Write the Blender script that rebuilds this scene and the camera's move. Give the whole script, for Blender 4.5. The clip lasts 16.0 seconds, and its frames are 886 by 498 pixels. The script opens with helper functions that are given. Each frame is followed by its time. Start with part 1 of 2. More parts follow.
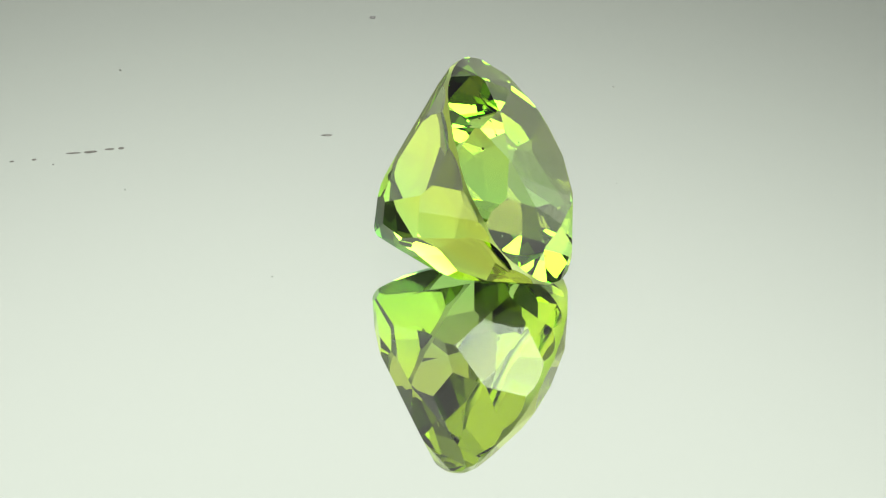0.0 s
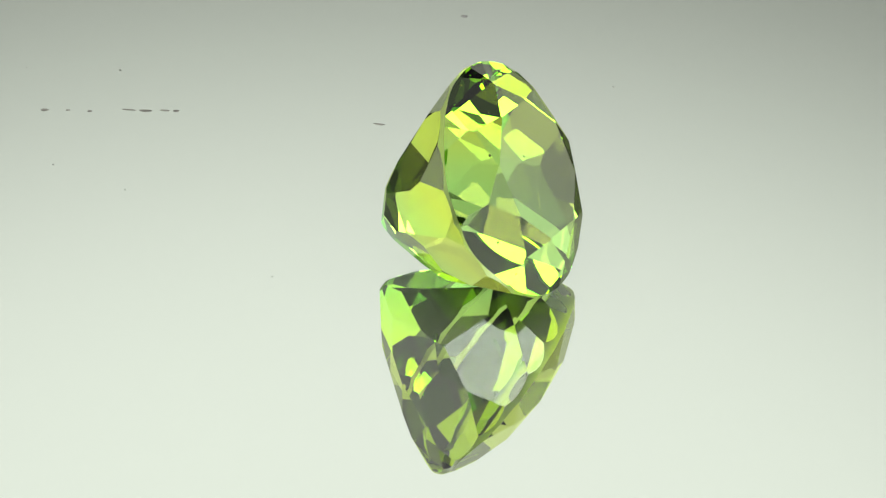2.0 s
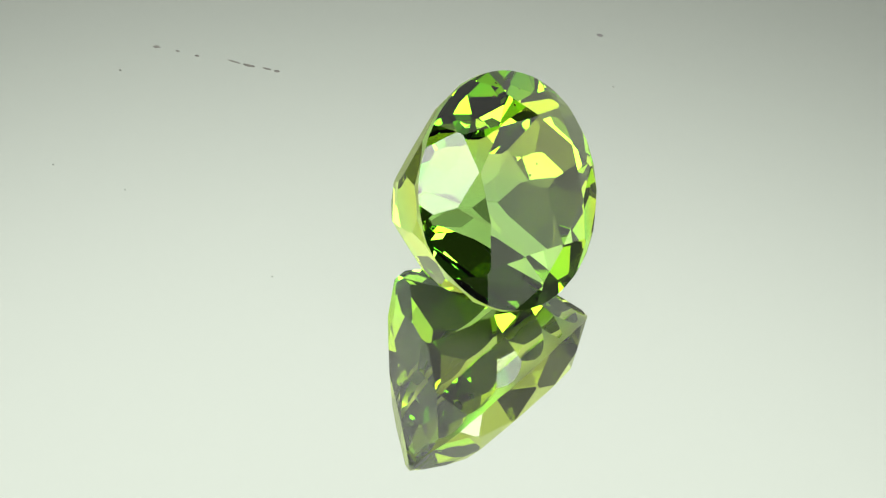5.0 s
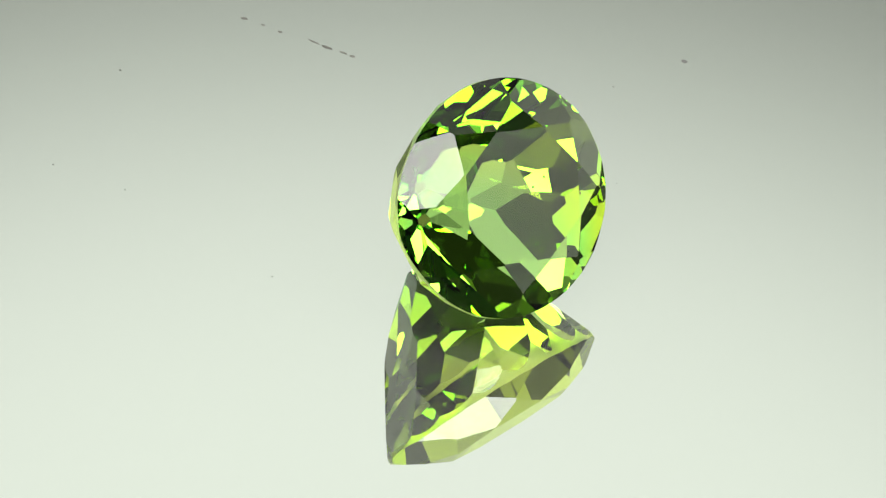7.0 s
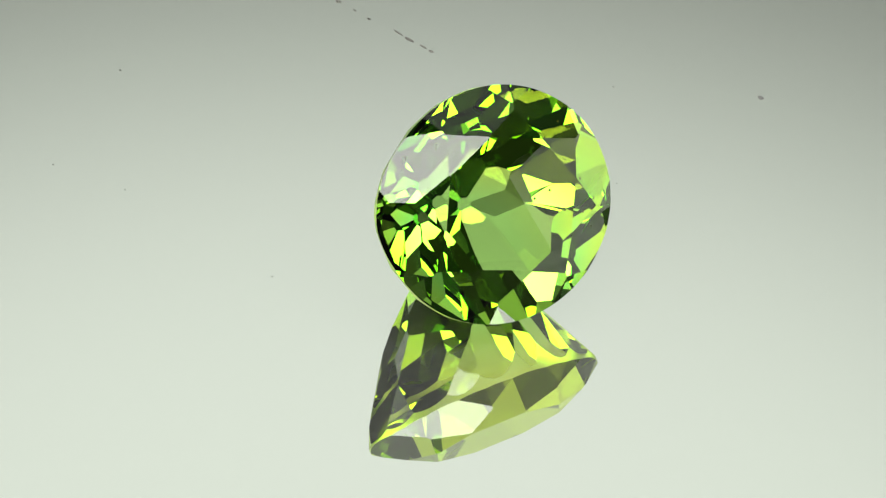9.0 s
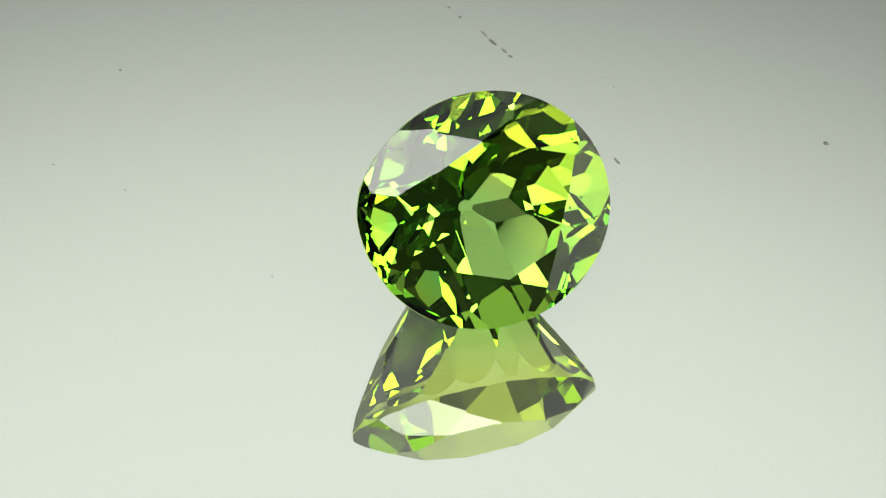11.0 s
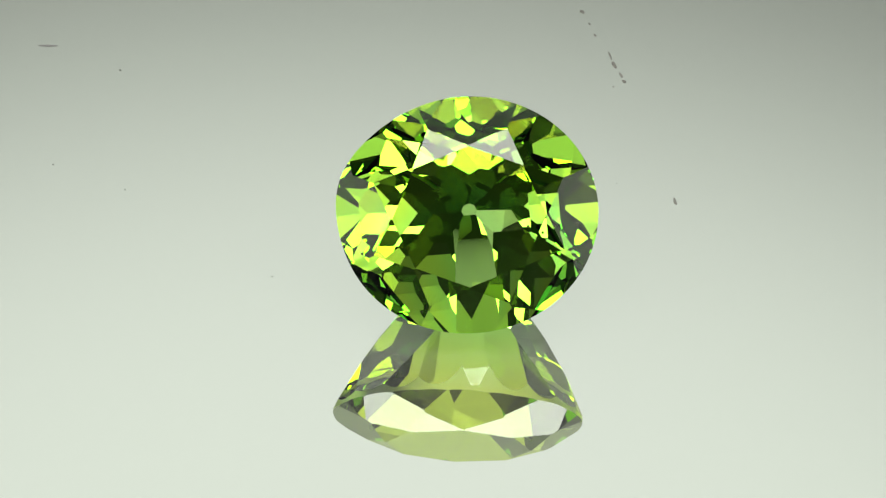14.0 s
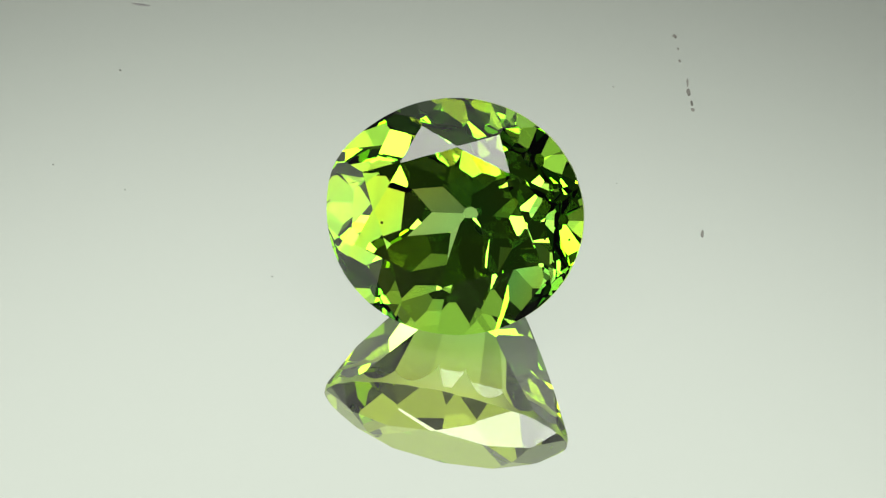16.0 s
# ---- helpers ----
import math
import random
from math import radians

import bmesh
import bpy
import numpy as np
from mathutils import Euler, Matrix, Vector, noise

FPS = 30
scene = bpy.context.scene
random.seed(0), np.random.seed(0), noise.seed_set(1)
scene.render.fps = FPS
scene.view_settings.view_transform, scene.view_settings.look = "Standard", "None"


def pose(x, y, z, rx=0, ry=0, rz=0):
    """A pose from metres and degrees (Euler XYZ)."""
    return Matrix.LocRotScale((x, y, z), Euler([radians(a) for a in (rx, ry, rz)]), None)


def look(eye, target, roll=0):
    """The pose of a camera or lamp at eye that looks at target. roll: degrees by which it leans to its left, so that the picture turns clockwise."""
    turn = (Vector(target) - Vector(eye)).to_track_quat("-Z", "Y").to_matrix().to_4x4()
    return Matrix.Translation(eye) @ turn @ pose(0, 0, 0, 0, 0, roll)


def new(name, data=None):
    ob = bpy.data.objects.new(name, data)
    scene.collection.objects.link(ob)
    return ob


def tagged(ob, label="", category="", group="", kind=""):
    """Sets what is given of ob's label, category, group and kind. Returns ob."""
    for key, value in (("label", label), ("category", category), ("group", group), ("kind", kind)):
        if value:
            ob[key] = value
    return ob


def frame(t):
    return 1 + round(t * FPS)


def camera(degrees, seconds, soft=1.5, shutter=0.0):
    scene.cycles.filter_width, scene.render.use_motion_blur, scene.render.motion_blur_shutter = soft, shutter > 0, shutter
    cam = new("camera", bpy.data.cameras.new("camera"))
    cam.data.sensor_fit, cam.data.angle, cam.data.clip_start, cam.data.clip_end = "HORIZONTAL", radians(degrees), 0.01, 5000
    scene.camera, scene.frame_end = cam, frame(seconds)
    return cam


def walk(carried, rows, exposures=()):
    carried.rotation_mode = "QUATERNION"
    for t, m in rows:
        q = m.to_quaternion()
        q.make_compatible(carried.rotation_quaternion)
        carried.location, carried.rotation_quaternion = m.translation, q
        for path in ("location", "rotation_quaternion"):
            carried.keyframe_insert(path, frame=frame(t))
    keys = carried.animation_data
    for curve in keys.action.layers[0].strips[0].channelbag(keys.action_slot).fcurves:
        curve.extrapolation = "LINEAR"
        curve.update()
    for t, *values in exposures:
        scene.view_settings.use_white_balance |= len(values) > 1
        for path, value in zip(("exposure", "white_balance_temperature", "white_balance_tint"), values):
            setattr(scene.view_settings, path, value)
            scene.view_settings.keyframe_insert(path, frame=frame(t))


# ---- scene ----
# ---- camera: still on its stand, looking down at the stone ----
cam = camera(16.0, 16.0, soft=1.25)
DIP = radians(38.213)
EYE = Vector((-0.00016, -0.120822, 0.097105))
STILL = look(EYE, EYE + Vector((0, math.cos(DIP), -math.sin(DIP))), 2.307)
# the clip's camera steps its exposure down a little at 7.7 s
walk(cam, [(0.0, STILL), (16.0, STILL)], exposures=[(0.0, 0.0), (7.6, 0.0), (7.9, -0.12), (16.0, -0.12)])

# ---- turn of the mirrored turntable about the world's z axis, clockwise from above ----
SPEED = 6.2235          # degrees a second
TIMES = [0.5 * i for i in range(33)]


PIVOT = Matrix.Translation((0.0002, 0, 0))     # the turntable's axle


def turned(angle):
    return Matrix.Rotation(radians(angle), 4, "Z")


# ---- world: the dim, even light of the studio round the lit table ----
world = bpy.data.worlds.new("studio_dark")
scene.world = world
world.use_nodes = True
world.node_tree.nodes["Background"].inputs[0].default_value = (0.9, 1.0, 0.92, 1)
world.node_tree.nodes["Background"].inputs[1].default_value = 0.03

# the overhead diffuser: a round pool of light painted into its cloth's emission, no lamp above
LIGHT_AT = (-0.010, 0.170)   # centre of the painted pool
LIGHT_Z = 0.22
LIGHT_R = 0.178             # reach of the painted pool of light on the cloth
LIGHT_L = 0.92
# glow added to the tent's unseen back and sides to brighten the stone
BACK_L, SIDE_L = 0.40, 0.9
# the key softbox above the camera
KEY_W, KEY_D, KEY_L = 0.41, 0.115, 8.5


# ---- materials ----
def material(name):
    m = bpy.data.materials.new(name)
    m.use_nodes = True
    nt = m.node_tree
    return m, nt, nt.nodes, nt.links, nt.nodes["Principled BSDF"]


def ramp(nodes, stops):
    r = nodes.new("ShaderNodeValToRGB")
    while len(r.color_ramp.elements) < len(stops):
        r.color_ramp.elements.new(0.5)
    for el, (p, c) in zip(r.color_ramp.elements, stops):
        el.position = p
        el.color = (*c, 1)
    return r


def mat_plain(name, colour, rough=0.6, scale=40.0, amount=0.12, bump=0.1, metallic=0.0):
    m, nt, nodes, links, b = material(name)
    tc = nodes.new("ShaderNodeTexCoord")
    n = nodes.new("ShaderNodeTexNoise")
    n.inputs["Scale"].default_value = scale
    n.inputs["Detail"].default_value = 5
    links.new(tc.outputs["Object"], n.inputs["Vector"])
    lo = [c * (1 - amount) for c in colour]
    hi = [min(1, c * (1 + amount)) for c in colour]
    r = ramp(nodes, [(0.3, lo), (0.7, hi)])
    links.new(n.outputs["Fac"], r.inputs["Fac"])
    links.new(r.outputs["Color"], b.inputs["Base Color"])
    b.inputs["Roughness"].default_value = rough
    b.inputs["Metallic"].default_value = metallic
    bp = nodes.new("ShaderNodeBump")
    bp.inputs["Strength"].default_value = bump
    bp.inputs["Distance"].default_value = 0.0002
    links.new(n.outputs["Fac"], bp.inputs["Height"])
    links.new(bp.outputs["Normal"], b.inputs["Normal"])
    return m


def mat_gem(name, rough=0.0, ior=1.637):
    """Tourmaline: clear glass, zoned from olive to mint towards the culet and the side it lies on.
    Light loses colour as it passes a face, and again on each way across the stone between two inner reflections."""
    m, nt, nodes, links, b = material(name)
    nodes.remove(b)
    out = nodes["Material Output"]
    tc = nodes.new("ShaderNodeTexCoord")
    dot = nodes.new("ShaderNodeVectorMath")
    dot.operation = "DOT_PRODUCT"
    dot.inputs[1].default_value = (0.0, -0.6, -0.8)
    links.new(tc.outputs["Object"], dot.inputs[0])
    mr = nodes.new("ShaderNodeMapRange")
    mr.inputs["From Min"].default_value = 0.0033
    mr.inputs["From Max"].default_value = 0.0059
    links.new(dot.outputs["Value"], mr.inputs["Value"])
    passed = ramp(nodes, [(0.0, OLIVE_PASS), (1.0, MINT_PASS)])
    links.new(mr.outputs[0], passed.inputs["Fac"])
    across = ramp(nodes, [(0.0, OLIVE_ACROSS), (1.0, MINT_ACROSS)])
    links.new(mr.outputs[0], across.inputs["Fac"])
    bent = nodes.new("ShaderNodeBsdfRefraction")
    bent.inputs["Roughness"].default_value = rough
    bent.inputs["IOR"].default_value = ior
    links.new(passed.outputs["Color"], bent.inputs["Color"])
    fres = nodes.new("ShaderNodeFresnel")
    fres.inputs["IOR"].default_value = ior
    sheen = nodes.new("ShaderNodeMixRGB")
    sheen.inputs[1].default_value = (1, 1, 1, 1)
    links.new(fres.outputs[0], sheen.inputs[0])
    links.new(across.outputs["Color"], sheen.inputs[2])
    gloss = nodes.new("ShaderNodeBsdfAnisotropic")
    gloss.inputs["Roughness"].default_value = rough
    links.new(sheen.outputs[0], gloss.inputs["Color"])
    mix = nodes.new("ShaderNodeMixShader")
    links.new(fres.outputs[0], mix.inputs[0])
    links.new(bent.outputs[0], mix.inputs[1])
    links.new(gloss.outputs[0], mix.inputs[2])
    links.new(mix.outputs[0], out.inputs["Surface"])
    return m


def mat_mirror():
    """Front-silvered mirror with a thin film of dust."""
    m, nt, nodes, links, b = material("mirror")
    tc = nodes.new("ShaderNodeTexCoord")
    n = nodes.new("ShaderNodeTexNoise")
    n.inputs["Scale"].default_value = 900
    n.inputs["Detail"].default_value = 6
    links.new(tc.outputs["Object"], n.inputs["Vector"])
    b.inputs["Base Color"].default_value = (0.86, 0.91, 0.86, 1)
    b.inputs["Metallic"].default_value = 1.0
    b.inputs["Roughness"].default_value = 0.0
    d = nodes.new("ShaderNodeBsdfDiffuse")
    d.inputs["Color"].default_value = (0.78, 0.82, 0.70, 1)
    r = nodes.new("ShaderNodeMapRange")
    r.inputs["From Min"].default_value = 0.35
    r.inputs["From Max"].default_value = 0.75
    r.inputs["To Min"].default_value = 0.062
    r.inputs["To Max"].default_value = 0.068
    links.new(n.outputs["Fac"], r.inputs["Value"])
    mix = nodes.new("ShaderNodeMixShader")
    links.new(r.outputs[0], mix.inputs[0])
    links.new(b.outputs[0], mix.inputs[1])
    links.new(d.outputs[0], mix.inputs[2])
    links.new(mix.outputs[0], nodes["Material Output"].inputs["Surface"])
    return m


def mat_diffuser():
    """White cloth that glows by itself: an even round pool of light with a soft edge, painted into the emission."""
    m, nt, nodes, links, b = material("painted_glow_cloth")
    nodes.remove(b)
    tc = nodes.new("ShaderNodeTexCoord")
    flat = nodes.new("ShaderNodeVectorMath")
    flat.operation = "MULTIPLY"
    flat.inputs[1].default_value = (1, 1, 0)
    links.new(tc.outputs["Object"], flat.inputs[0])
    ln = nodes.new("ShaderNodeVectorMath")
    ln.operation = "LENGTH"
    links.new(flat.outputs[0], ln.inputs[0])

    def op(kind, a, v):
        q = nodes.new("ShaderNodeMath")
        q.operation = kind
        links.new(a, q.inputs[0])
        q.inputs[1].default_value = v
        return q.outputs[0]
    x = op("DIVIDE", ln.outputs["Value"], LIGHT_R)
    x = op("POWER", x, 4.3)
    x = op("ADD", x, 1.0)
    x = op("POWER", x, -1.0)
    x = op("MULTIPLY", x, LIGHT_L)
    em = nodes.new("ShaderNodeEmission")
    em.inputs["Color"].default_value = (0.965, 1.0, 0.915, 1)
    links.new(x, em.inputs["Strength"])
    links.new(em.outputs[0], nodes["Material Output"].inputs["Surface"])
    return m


def mat_glow(name, colour, strength):
    m, nt, nodes, links, b = material(name)
    nodes.remove(b)
    em = nodes.new("ShaderNodeEmission")
    em.inputs["Color"].default_value = (*colour, 1)
    em.inputs["Strength"].default_value = strength
    links.new(em.outputs[0], nodes["Material Output"].inputs["Surface"])
    return m


OLIVE_PASS, OLIVE_ACROSS = (0.80, 0.87, 0.34), (0.86, 0.985, 0.36)
MINT_PASS, MINT_ACROSS = (0.58, 0.91, 0.64), (0.58, 0.99, 0.64)
M_GEM = mat_gem("tourmaline")
M_GIRDLE = mat_gem("tourmaline_girdle", rough=0.3)
M_MIRROR = mat_mirror()
M_KEY = mat_glow("key_diffuser", (1.0, 1.0, 0.97), KEY_L)
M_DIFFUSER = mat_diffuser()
M_CLOTH = mat_plain("glowing_back_cloth", (0.78, 0.80, 0.76), 0.9, 300, 0.04)
M_SIDE = mat_plain("glowing_side_cloth", (0.78, 0.80, 0.76), 0.9, 300, 0.04)
for m, glow in ((M_CLOTH, BACK_L), (M_SIDE, SIDE_L)):      # emission added to the cloth itself, no lamps outside
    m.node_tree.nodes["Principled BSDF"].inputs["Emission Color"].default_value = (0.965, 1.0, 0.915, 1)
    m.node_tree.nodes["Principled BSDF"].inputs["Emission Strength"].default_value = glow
M_ALU = mat_plain("dull_aluminium", (0.55, 0.56, 0.55), 0.4, 200, 0.1, 0.05, 1.0)
M_BOARD = mat_plain("white_board", (0.72, 0.73, 0.70), 0.5, 60, 0.05)
M_BLACK = mat_plain("black_cloth", (0.03, 0.03, 0.03), 0.9, 200, 0.2)
M_FLOOR = mat_plain("dark_floor", (0.10, 0.095, 0.09), 0.6, 8, 0.2)
M_DUST = mat_plain("dark_dust", (0.17, 0.167, 0.145), 0.9, 20000, 0.4)
M_FAINT = mat_plain("grey_dust", (0.19, 0.19, 0.165), 0.9, 20000, 0.2)
M_DUST_PALE = mat_plain("pale_lint", (0.20, 0.20, 0.19), 0.9, 20000, 0.1)


# ---- helpers for building ----
def part(name, bm, mat, parent=None, label="", smooth=False):
    me = bpy.data.meshes.new(name)
    if smooth:
        for f in bm.faces:
            f.smooth = True
    bm.to_mesh(me)
    bm.free()
    me.materials.append(mat)
    ob = new(name, me)
    if parent:
        ob.parent = parent
    if label:
        ob["label"] = label
    return ob


def box(x0, y0, z0, x1, y1, z1, bevel=0.0):
    bm = bmesh.new()
    bmesh.ops.create_cube(bm, size=1)
    for v in bm.verts:
        v.co = Vector((x0 + (v.co.x + 0.5) * (x1 - x0), y0 + (v.co.y + 0.5) * (y1 - y0), z0 + (v.co.z + 0.5) * (z1 - z0)))
    if bevel:
        bmesh.ops.bevel(bm, geom=bm.edges[:], offset=bevel, segments=2, affect="EDGES")
    return bm


def disc(r, z0, z1, bevel=0.0, n=128):
    bm = bmesh.new()
    bmesh.ops.create_cone(bm, cap_ends=True, segments=n, radius1=r, radius2=r, depth=z1 - z0)
    bmesh.ops.translate(bm, verts=bm.verts[:], vec=(0, 0, (z0 + z1) / 2))
    if bevel:
        rim = [e for e in bm.edges if abs(e.verts[0].co.z - e.verts[1].co.z) < 1e-6]
        bmesh.ops.bevel(bm, geom=rim, offset=bevel, segments=2, affect="EDGES")
    return bm


# ---- the studio floor under the table ----
TABLE_Z = -0.026
ROOM_Z = -0.78
tagged(part("floor", box(-6, -6, ROOM_Z - 0.1, 6, 6, ROOM_Z), M_FLOOR), "dark studio floor", "floor", kind="structure")


def work_table():
    t = tagged(new("work_table"), "white work table under the light tent", "table")
    t.location = (0, 0.1, ROOM_Z)
    part("tabletop", box(-0.6, -0.4, TABLE_Z - ROOM_Z - 0.025, 0.6, 0.45, TABLE_Z - ROOM_Z, 0.002), M_BOARD, t)
    for sx in (-0.55, 0.55):
        for sy in (-0.35, 0.40):
            part("leg", box(sx - 0.02, sy - 0.02, 0, sx + 0.02, sy + 0.02, TABLE_Z - ROOM_Z - 0.025, 0.002), M_ALU, t)
    return t


work_table()


# ---- the light tent: roof, back and sides of cloth with glow put in, open in front ----
def light_tent():
    t = tagged(new("light_tent"), "white cloth light tent with glowing roof, back and sides, open in front", "light tent")
    t.location = (0, 0, TABLE_Z)
    top = LIGHT_Z - TABLE_Z
    X, Y, F, FS = 0.40, 0.50, 0.015, -0.24
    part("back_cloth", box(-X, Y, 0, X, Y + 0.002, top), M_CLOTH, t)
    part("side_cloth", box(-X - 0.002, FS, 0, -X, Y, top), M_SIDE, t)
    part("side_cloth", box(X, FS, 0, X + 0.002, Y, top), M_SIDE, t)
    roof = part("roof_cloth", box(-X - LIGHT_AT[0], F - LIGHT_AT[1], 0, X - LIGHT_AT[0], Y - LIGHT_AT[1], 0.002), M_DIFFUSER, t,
                "white diffuser cloth with a painted pool of glow")
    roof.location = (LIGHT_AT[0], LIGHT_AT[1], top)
    for sx in (-X - 0.008, X + 0.008):
        for sy in (FS, Y + 0.008):
            part("pole", disc_at(sx, sy, 0.004, 0, top + 0.004), M_ALU, t)
    return t


def disc_at(x, y, r, z0, z1):
    bm = disc(r, z0, z1, 0, 16)
    bmesh.ops.translate(bm, verts=bm.verts[:], vec=(x, y, 0))
    return bm


light_tent()


# ---- the key light: a long softbox on a boom above and before the stone ----
def key_softbox():
    t = tagged(new("softbox"), "long white softbox on a boom stand over the table", "softbox")
    t.location = (0.02, -0.115, 0.27)
    w, d = KEY_W / 2, KEY_D / 2
    part("diffuser", box(-w, -d, 0, w, d, 0.002), M_KEY, t, "glowing white diffuser cloth")
    bm = bmesh.new()
    rings = []
    for gx, gy, z in ((w + 0.004, d + 0.004, -0.006), (w + 0.004, d + 0.004, 0.012), (0.05, 0.03, 0.08), (0.05, 0.03, 0.12)):
        rings.append([bm.verts.new((sx * gx, sy * gy, z)) for sx, sy in ((-1, -1), (1, -1), (1, 1), (-1, 1))])
    for p, q in zip(rings, rings[1:]):
        for i in range(4):
            bm.faces.new((p[i], p[(i + 1) % 4], q[(i + 1) % 4], q[i]))
    bm.faces.new(rings[-1])
    part("housing", bm, M_BLACK, t, "black cloth housing")
    part("boom", box(-0.01, -0.01, 0.12, 0.70, 0.01, 0.14, 0.002), M_ALU, t)
    part("pole", disc_at(0.685, 0, 0.012, ROOM_Z - 0.27 + 0.02, 0.12), M_ALU, t)
    part("foot", disc_at(0.685, 0, 0.16, ROOM_Z - 0.27, ROOM_Z - 0.25), M_BLACK, t, "round black stand foot")
    return t


key_softbox()


# ---- the turntable with its round mirror ----
def make_turntable():
    t = tagged(new("turntable"), "round turntable topped with a dusty mirror", "turntable")
    t.location = (0, 0, TABLE_Z)
    h = -TABLE_Z
    part("base", disc(0.055, 0, 0.012, 0.002), M_ALU, t)
    part("platter", disc(0.085, 0.012, h - 0.003, 0.001), M_BOARD, t)
    part("mirror", disc(0.080, h - 0.003, h, 0.0003), M_MIRROR, t, "clear silvered mirror with a film of dust")
    return t


turntable = make_turntable()

# ---- the gemstone: an oval brilliant cut from a block, plane by plane ----
GEM_A, GEM_B, GEM_S = 0.006125, 0.005597, 0.005840   # half axes of the girdle, and the scale of heights
GEM_DEPTH = 1.348
PETAL_R = 0.47           # reach of the petals round the culet
FACET_TURN = -5.0        # of the crown's facets, degrees
PAV_TURN = -11.0         # of the kites under the girdle
PETAL_TURN = 20.0        # of the petals round the culet


def cut_stone():
    """The stone in units of its mean radius; z along the table's normal, girdle at z = 0."""
    rng = random.Random(5)
    bm = bmesh.new()
    bmesh.ops.create_cone(bm, cap_ends=True, segments=96, radius1=1.0, radius2=1.0, depth=4)

    def full(azimuth):
        """The girdle swells a little past its oval on one shoulder."""
        d = (azimuth - 156 + 180) % 360 - 180
        return 1.0 + 0.045 * math.exp(-(d / 22) ** 2)
    for v in bm.verts:
        if v.co.xy.length > 0.5:
            k = full(math.degrees(math.atan2(v.co.y, v.co.x)))
            v.co.x, v.co.y = v.co.x * k, v.co.y * k

    def cut(azimuth, angle, r, z, under):
        """A facet plane that leans angle degrees off the girdle's plane and passes (r, z) at its azimuth."""
        a, s = radians(azimuth + FACET_TURN), radians(angle + rng.uniform(-0.35, 0.35))
        n = Vector((math.cos(a) * math.sin(s), math.sin(a) * math.sin(s), -math.cos(s) if under else math.cos(s)))
        if r > 0.9:
            r *= full(azimuth + FACET_TURN)
        co = Vector((r * math.cos(a), r * math.sin(a), z))
        g = bmesh.ops.bisect_plane(bm, geom=bm.verts[:] + bm.edges[:] + bm.faces[:], plane_co=co, plane_no=n, clear_outer=True, dist=1e-5)
        edges = [e for e in g["geom_cut"] if isinstance(e, bmesh.types.BMEdge)]
        if edges:
            bmesh.ops.edgeloop_fill(bm, edges=edges)

    # crown: table, bezels, stars, upper girdle facets
    cut(0, 0, 0, 0.27, False)
    for k in range(8):
        cut(45 * k, 31.5, 0.595, 0.27, False)
    for k in range(16):
        cut(45 * (k // 2) + (16.0 if k % 2 else 29.0), 39.0, 1.0, 0.025, False)
    for k in range(8):
        cut(45 * k + 22.5, 19.0, 0.545, 0.27, False)
    # pavilion: ten triangles under the girdle, ten large kites, two middle rings, eight petals, a small culet
    def low(az):
        """0 to 1: the side it lies on, where the pavilion is fuller."""
        return max(0.0, -math.sin(radians(az))) ** 2.6

    def cut_pav(az, angle, r, z):
        cut(az - FACET_TURN, angle, r, z, True)

    def kite(az):
        return 60.9 + 1.8 * math.cos(radians(az - 245)) + 25.0 * low(az) ** 1.5

    def middle(az):
        return 52.0 - 13.2 * low(az)

    def petal(az):
        return 40.2 - 1.7 * math.cos(radians(az)) - 2.5 * low(az)
    for k in range(10):
        az = 36 * k + 27 + PAV_TURN
        cut_pav(az, min(88, kite(az) + 9.0 - 5 * low(az)), 1.0, -0.002)
    for k in range(10):
        az = 36 * k + 9 + PAV_TURN
        cut_pav(az, min(88, kite(az)), 1.0, -0.014)
    for k in range(10):
        az = 36 * k + 27 + PAV_TURN
        cut_pav(az, 0.45 * kite(az) + 0.55 * middle(az), 0.845 + 0.17 * low(az), -0.42 - 0.17 * low(az))
    for k in range(8):
        az = 45 * k + 22.5 + PETAL_TURN
        cut_pav(az, middle(az), PETAL_R * 0.924, -GEM_DEPTH + PETAL_R * math.tan(radians(petal(az))))
    for k in range(16):
        az = 45 * (k // 2) + 22.5 + PETAL_TURN + (10.5 if k % 2 else -10.5)
        cut_pav(az, middle(az) + 5.5 - 2.5 * low(az), 0.70 + 0.24 * low(az), -0.615 + 0.025 * low(az))
    for k in range(8):
        az = 45 * k + PETAL_TURN
        cut_pav(az, petal(az), 0.0, -GEM_DEPTH)
    cut(0, 0, 0, -GEM_DEPTH + 0.048, True)
    bmesh.ops.recalc_face_normals(bm, faces=bm.faces[:])
    for f in bm.faces:
        f.material_index = 1 if abs(f.normal.z) < 0.002 else (0 if f.normal.z > 0 else 2)
    for v in bm.verts:
        x, y, z = v.co
        v.co = Vector((x * GEM_A, y * GEM_B, z * GEM_S))
    return bm


def gem_posed(angle):
    """The stone's pose at an angle of the turntable; it leans back on its pavilion."""
    beta, psi = radians(34.5), radians(8.76)
    basis = Matrix(((1, 0, 0), (0, math.sin(beta), -math.cos(beta)), (0, math.cos(beta), math.sin(beta)))).to_4x4()
    return turned(angle) @ Matrix.Translation((0.001007, -0.002807, GEM_UP)) @ basis @ Matrix.Rotation(psi, 4, "Z")


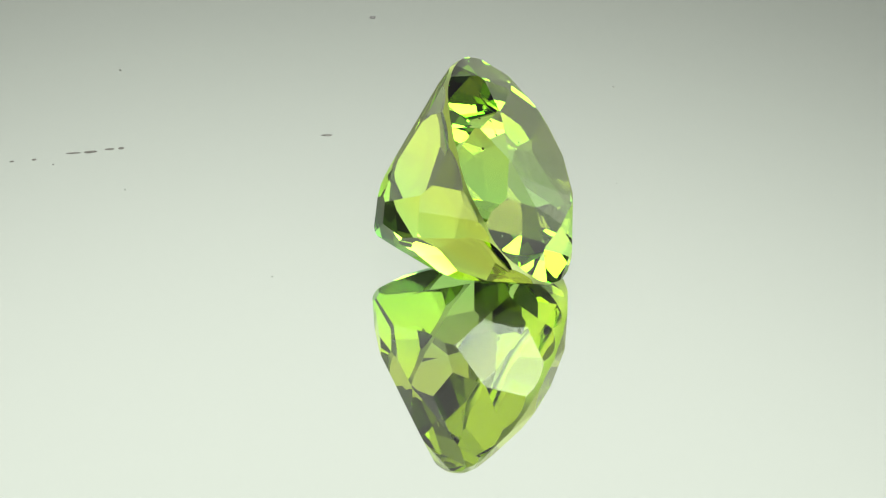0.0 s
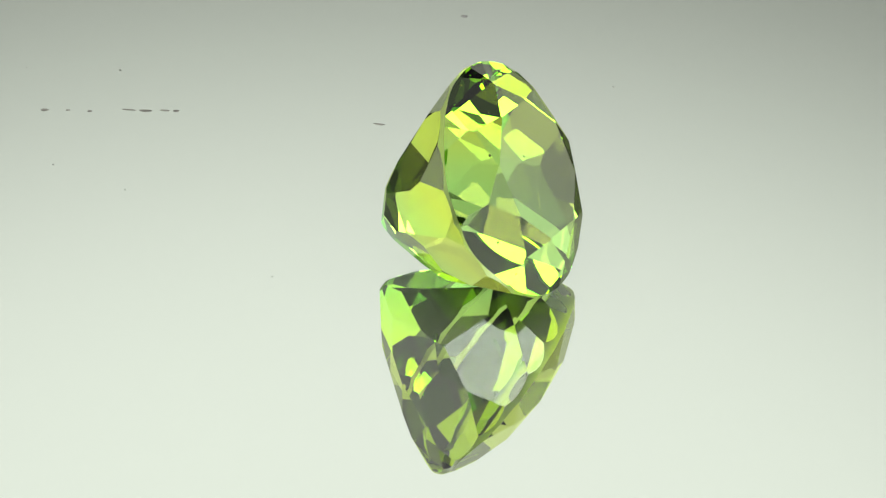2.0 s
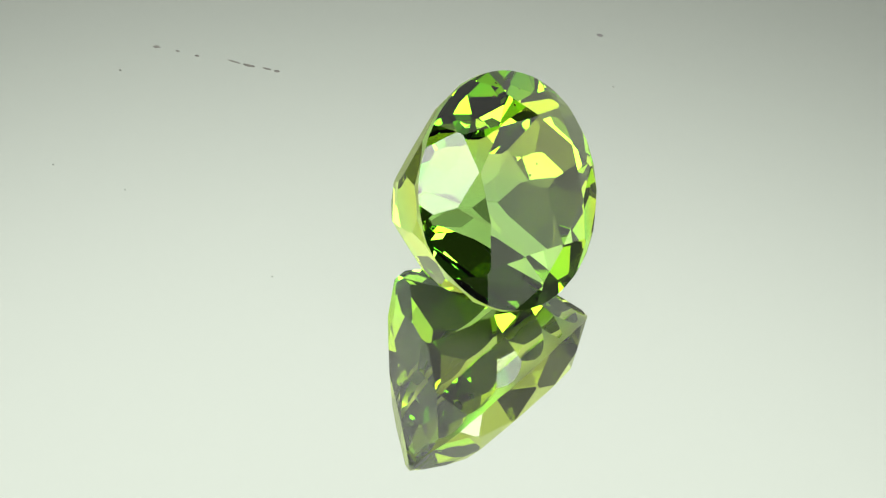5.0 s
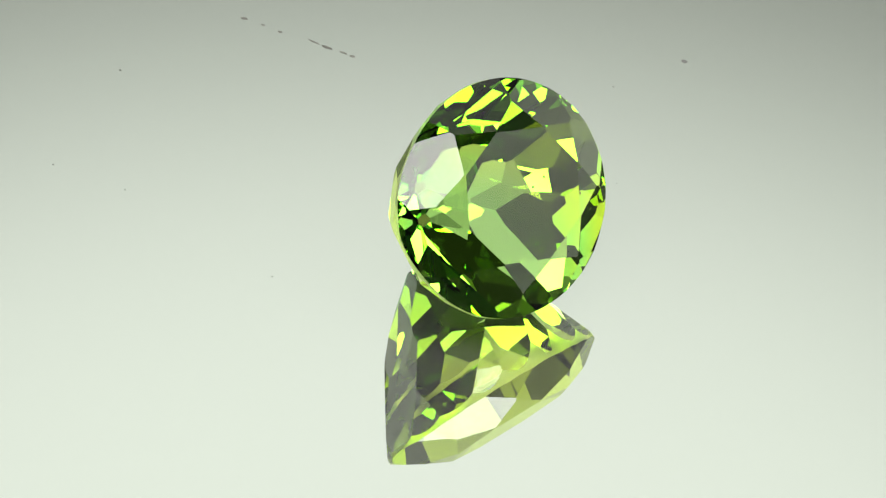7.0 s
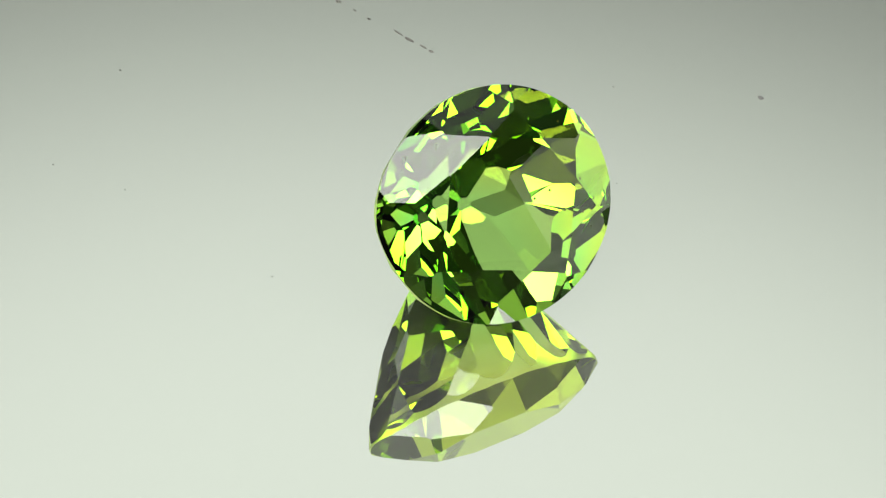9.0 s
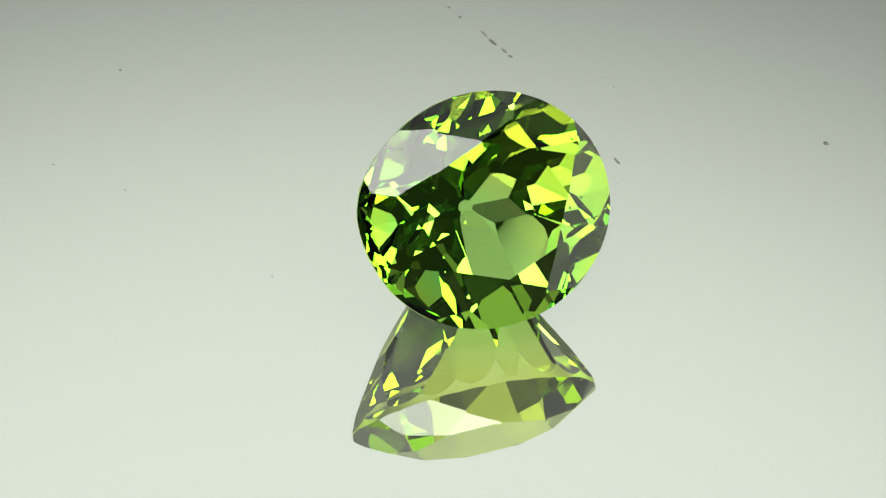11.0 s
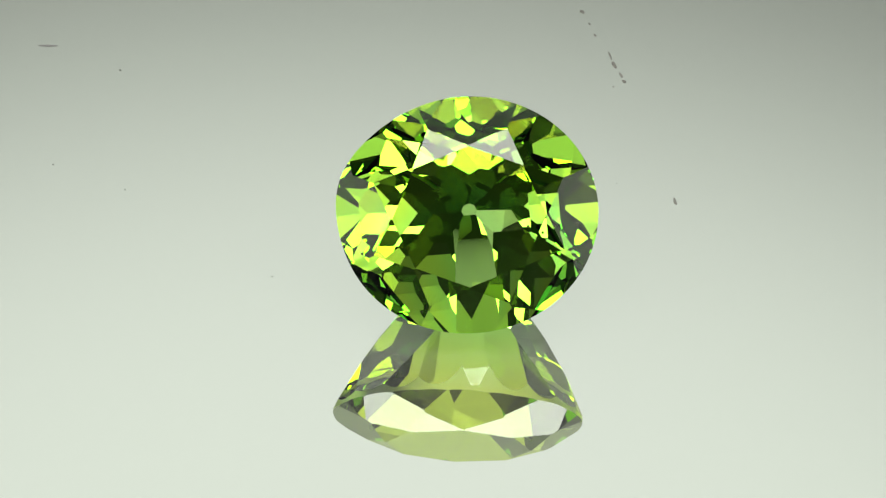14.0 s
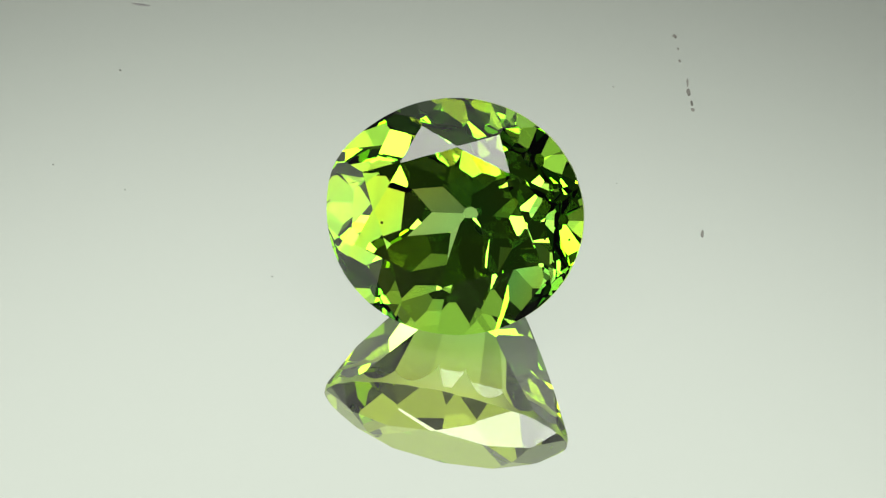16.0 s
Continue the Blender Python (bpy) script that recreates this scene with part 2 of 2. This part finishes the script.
def make_gem():
    global GEM_UP
    whole = cut_stone()
    GEM_UP = 0.0
    m = gem_posed(0)
    GEM_UP = -min((m @ v.co).z for v in whole.verts)
    t = tagged(new("gemstone"), "faceted oval olive-green tourmaline lying tilted on the mirror", "gemstone")
    for name, side, mat, label in (("crown", 0, M_GEM, "faceted crown with a flat table"),
                                   ("girdle", 1, M_GIRDLE, "thin frosted girdle"),
                                   ("pavilion", 2, M_GEM, "deep faceted pavilion")):
        bm = whole.copy()
        bmesh.ops.delete(bm, geom=[f for f in bm.faces if f.material_index != side], context="FACES")
        for f in bm.faces:
            f.material_index = 0
        part(name, bm, mat, t, label)
    whole.free()
    bm = bmesh.new()
    bmesh.ops.create_icosphere(bm, subdivisions=1, radius=0.00008)
    bmesh.ops.translate(bm, verts=bm.verts[:], vec=(0.00276, -0.00096, -0.00436))
    part("inclusion", bm, M_DUST, t, "tiny dark inclusion inside the stone")
    return t


GEM_UP = 0.0
gem = make_gem()


# ---- dust and lint on the mirror ----
def speck(name, length, width, seed, mat):
    """A flat ragged crumb, long in x."""
    rng = random.Random(seed)
    bm = bmesh.new()
    n = 12
    low, high = [], []
    for i in range(n):
        a = 2 * math.pi * i / n
        k = rng.uniform(0.65, 1.1)
        x, y = math.cos(a) * length / 2 * k, math.sin(a) * width / 2 * k
        low.append(bm.verts.new((x, y, 0.000002)))
        high.append(bm.verts.new((x * 0.8, y * 0.8, min(0.00002, width * 0.15))))
    for i in range(n):
        j = (i + 1) % n
        bm.faces.new((low[i], low[j], high[j], high[i]))
    bm.faces.new(high)
    bm.faces.new(list(reversed(low)))
    return part(name, bm, mat)


def on_plate(r, phase, heading):
    """A place on the turntable at the start: radius in mm, angle, heading."""
    a = radians(phase)
    return Matrix.Translation(((r + 0.2) / 1000 * math.cos(a), (r + 0.2) / 1000 * math.sin(a), 0)) @ turned(heading)


riding = []     # (thing, pose at the start)
for i, (nm, r, ph, head, ln, wd, mat, label) in enumerate((
        ("dust_streak", 21.45, 154.7, 10, 0.85, 0.12, M_FAINT, "long faint dust streak on the mirror"),
        ("dust_streak", 20.75, 153.3, 10, 0.85, 0.20, M_DUST, "long thin dark dust streak on the mirror"),
        ("dust_streak", 20.05, 151.3, 8, 0.60, 0.15, M_FAINT, "short faint dust streak on the mirror"),
        ("dust_streak", 19.60, 150.2, 8, 0.42, 0.19, M_DUST, "short dark dust streak on the mirror"),
        ("dust_speck", 22.95, 158.3, 12, 0.30, 0.14, M_DUST, "small dark dust speck on the mirror"),
        ("dust_speck", 24.9, 161.4, 17, 0.45, 0.22, M_DUST, "dark dust speck on the mirror"),
        ("dust_speck", 23.9, 159.8, 15, 0.30, 0.12, M_FAINT, "faint dust speck on the mirror"),
        ("dust_streak", 13.25, 119.6, 6, 0.70, 0.15, M_FAINT, "thin grey dust streak on the mirror"),
        ("lint", 23.06, 101.7, 5, 0.45, 0.30, M_DUST_PALE, "pale lint flake on the mirror"),
        ("lint", 28.8, 226.7, 90, 1.2, 0.22, M_DUST_PALE, "pale lint thread on the mirror"))):
    ob = tagged(speck(nm, ln / 1000, 1.2 * wd / 1000, 10 + i, mat), label, "dust", group="dust on the mirror")
    riding.append((ob, on_plate(r, ph, head)))

# fixed specks laid at mirror height, standing in for dust on the camera's sensor
for i, (x, y, s) in enumerate(((-17.76, 16.82, 0.15), (-20.28, 8.22, 0.11), (-16.40, 6.32, 0.11), (8.59, 17.12, 0.12),
                               (-8.50, -0.20, 0.10), (8.61, 8.54, 0.10), (-22.73, 16.69, 0.10), (-20.19, 18.51, 0.09))):
    ob = tagged(speck("dust_speck", s / 1000, s / 1000 * 0.9, 40 + i, M_DUST), "tiny dark fixed speck standing in for dust in the camera", "dust", group="tiny specks")
    ob.location = (x / 1000, y / 1000, 0)


# ---- what moves ----
def motions():
    base = turntable.matrix_basis.copy()
    walk(turntable, [(t, PIVOT @ base @ turned(-SPEED * t)) for t in TIMES])
    walk(gem, [(t, gem_posed(86.88 - SPEED * t)) for t in TIMES])
    for ob, start in riding:
        walk(ob, [(t, PIVOT @ turned(-SPEED * t) @ start) for t in TIMES])


motions()
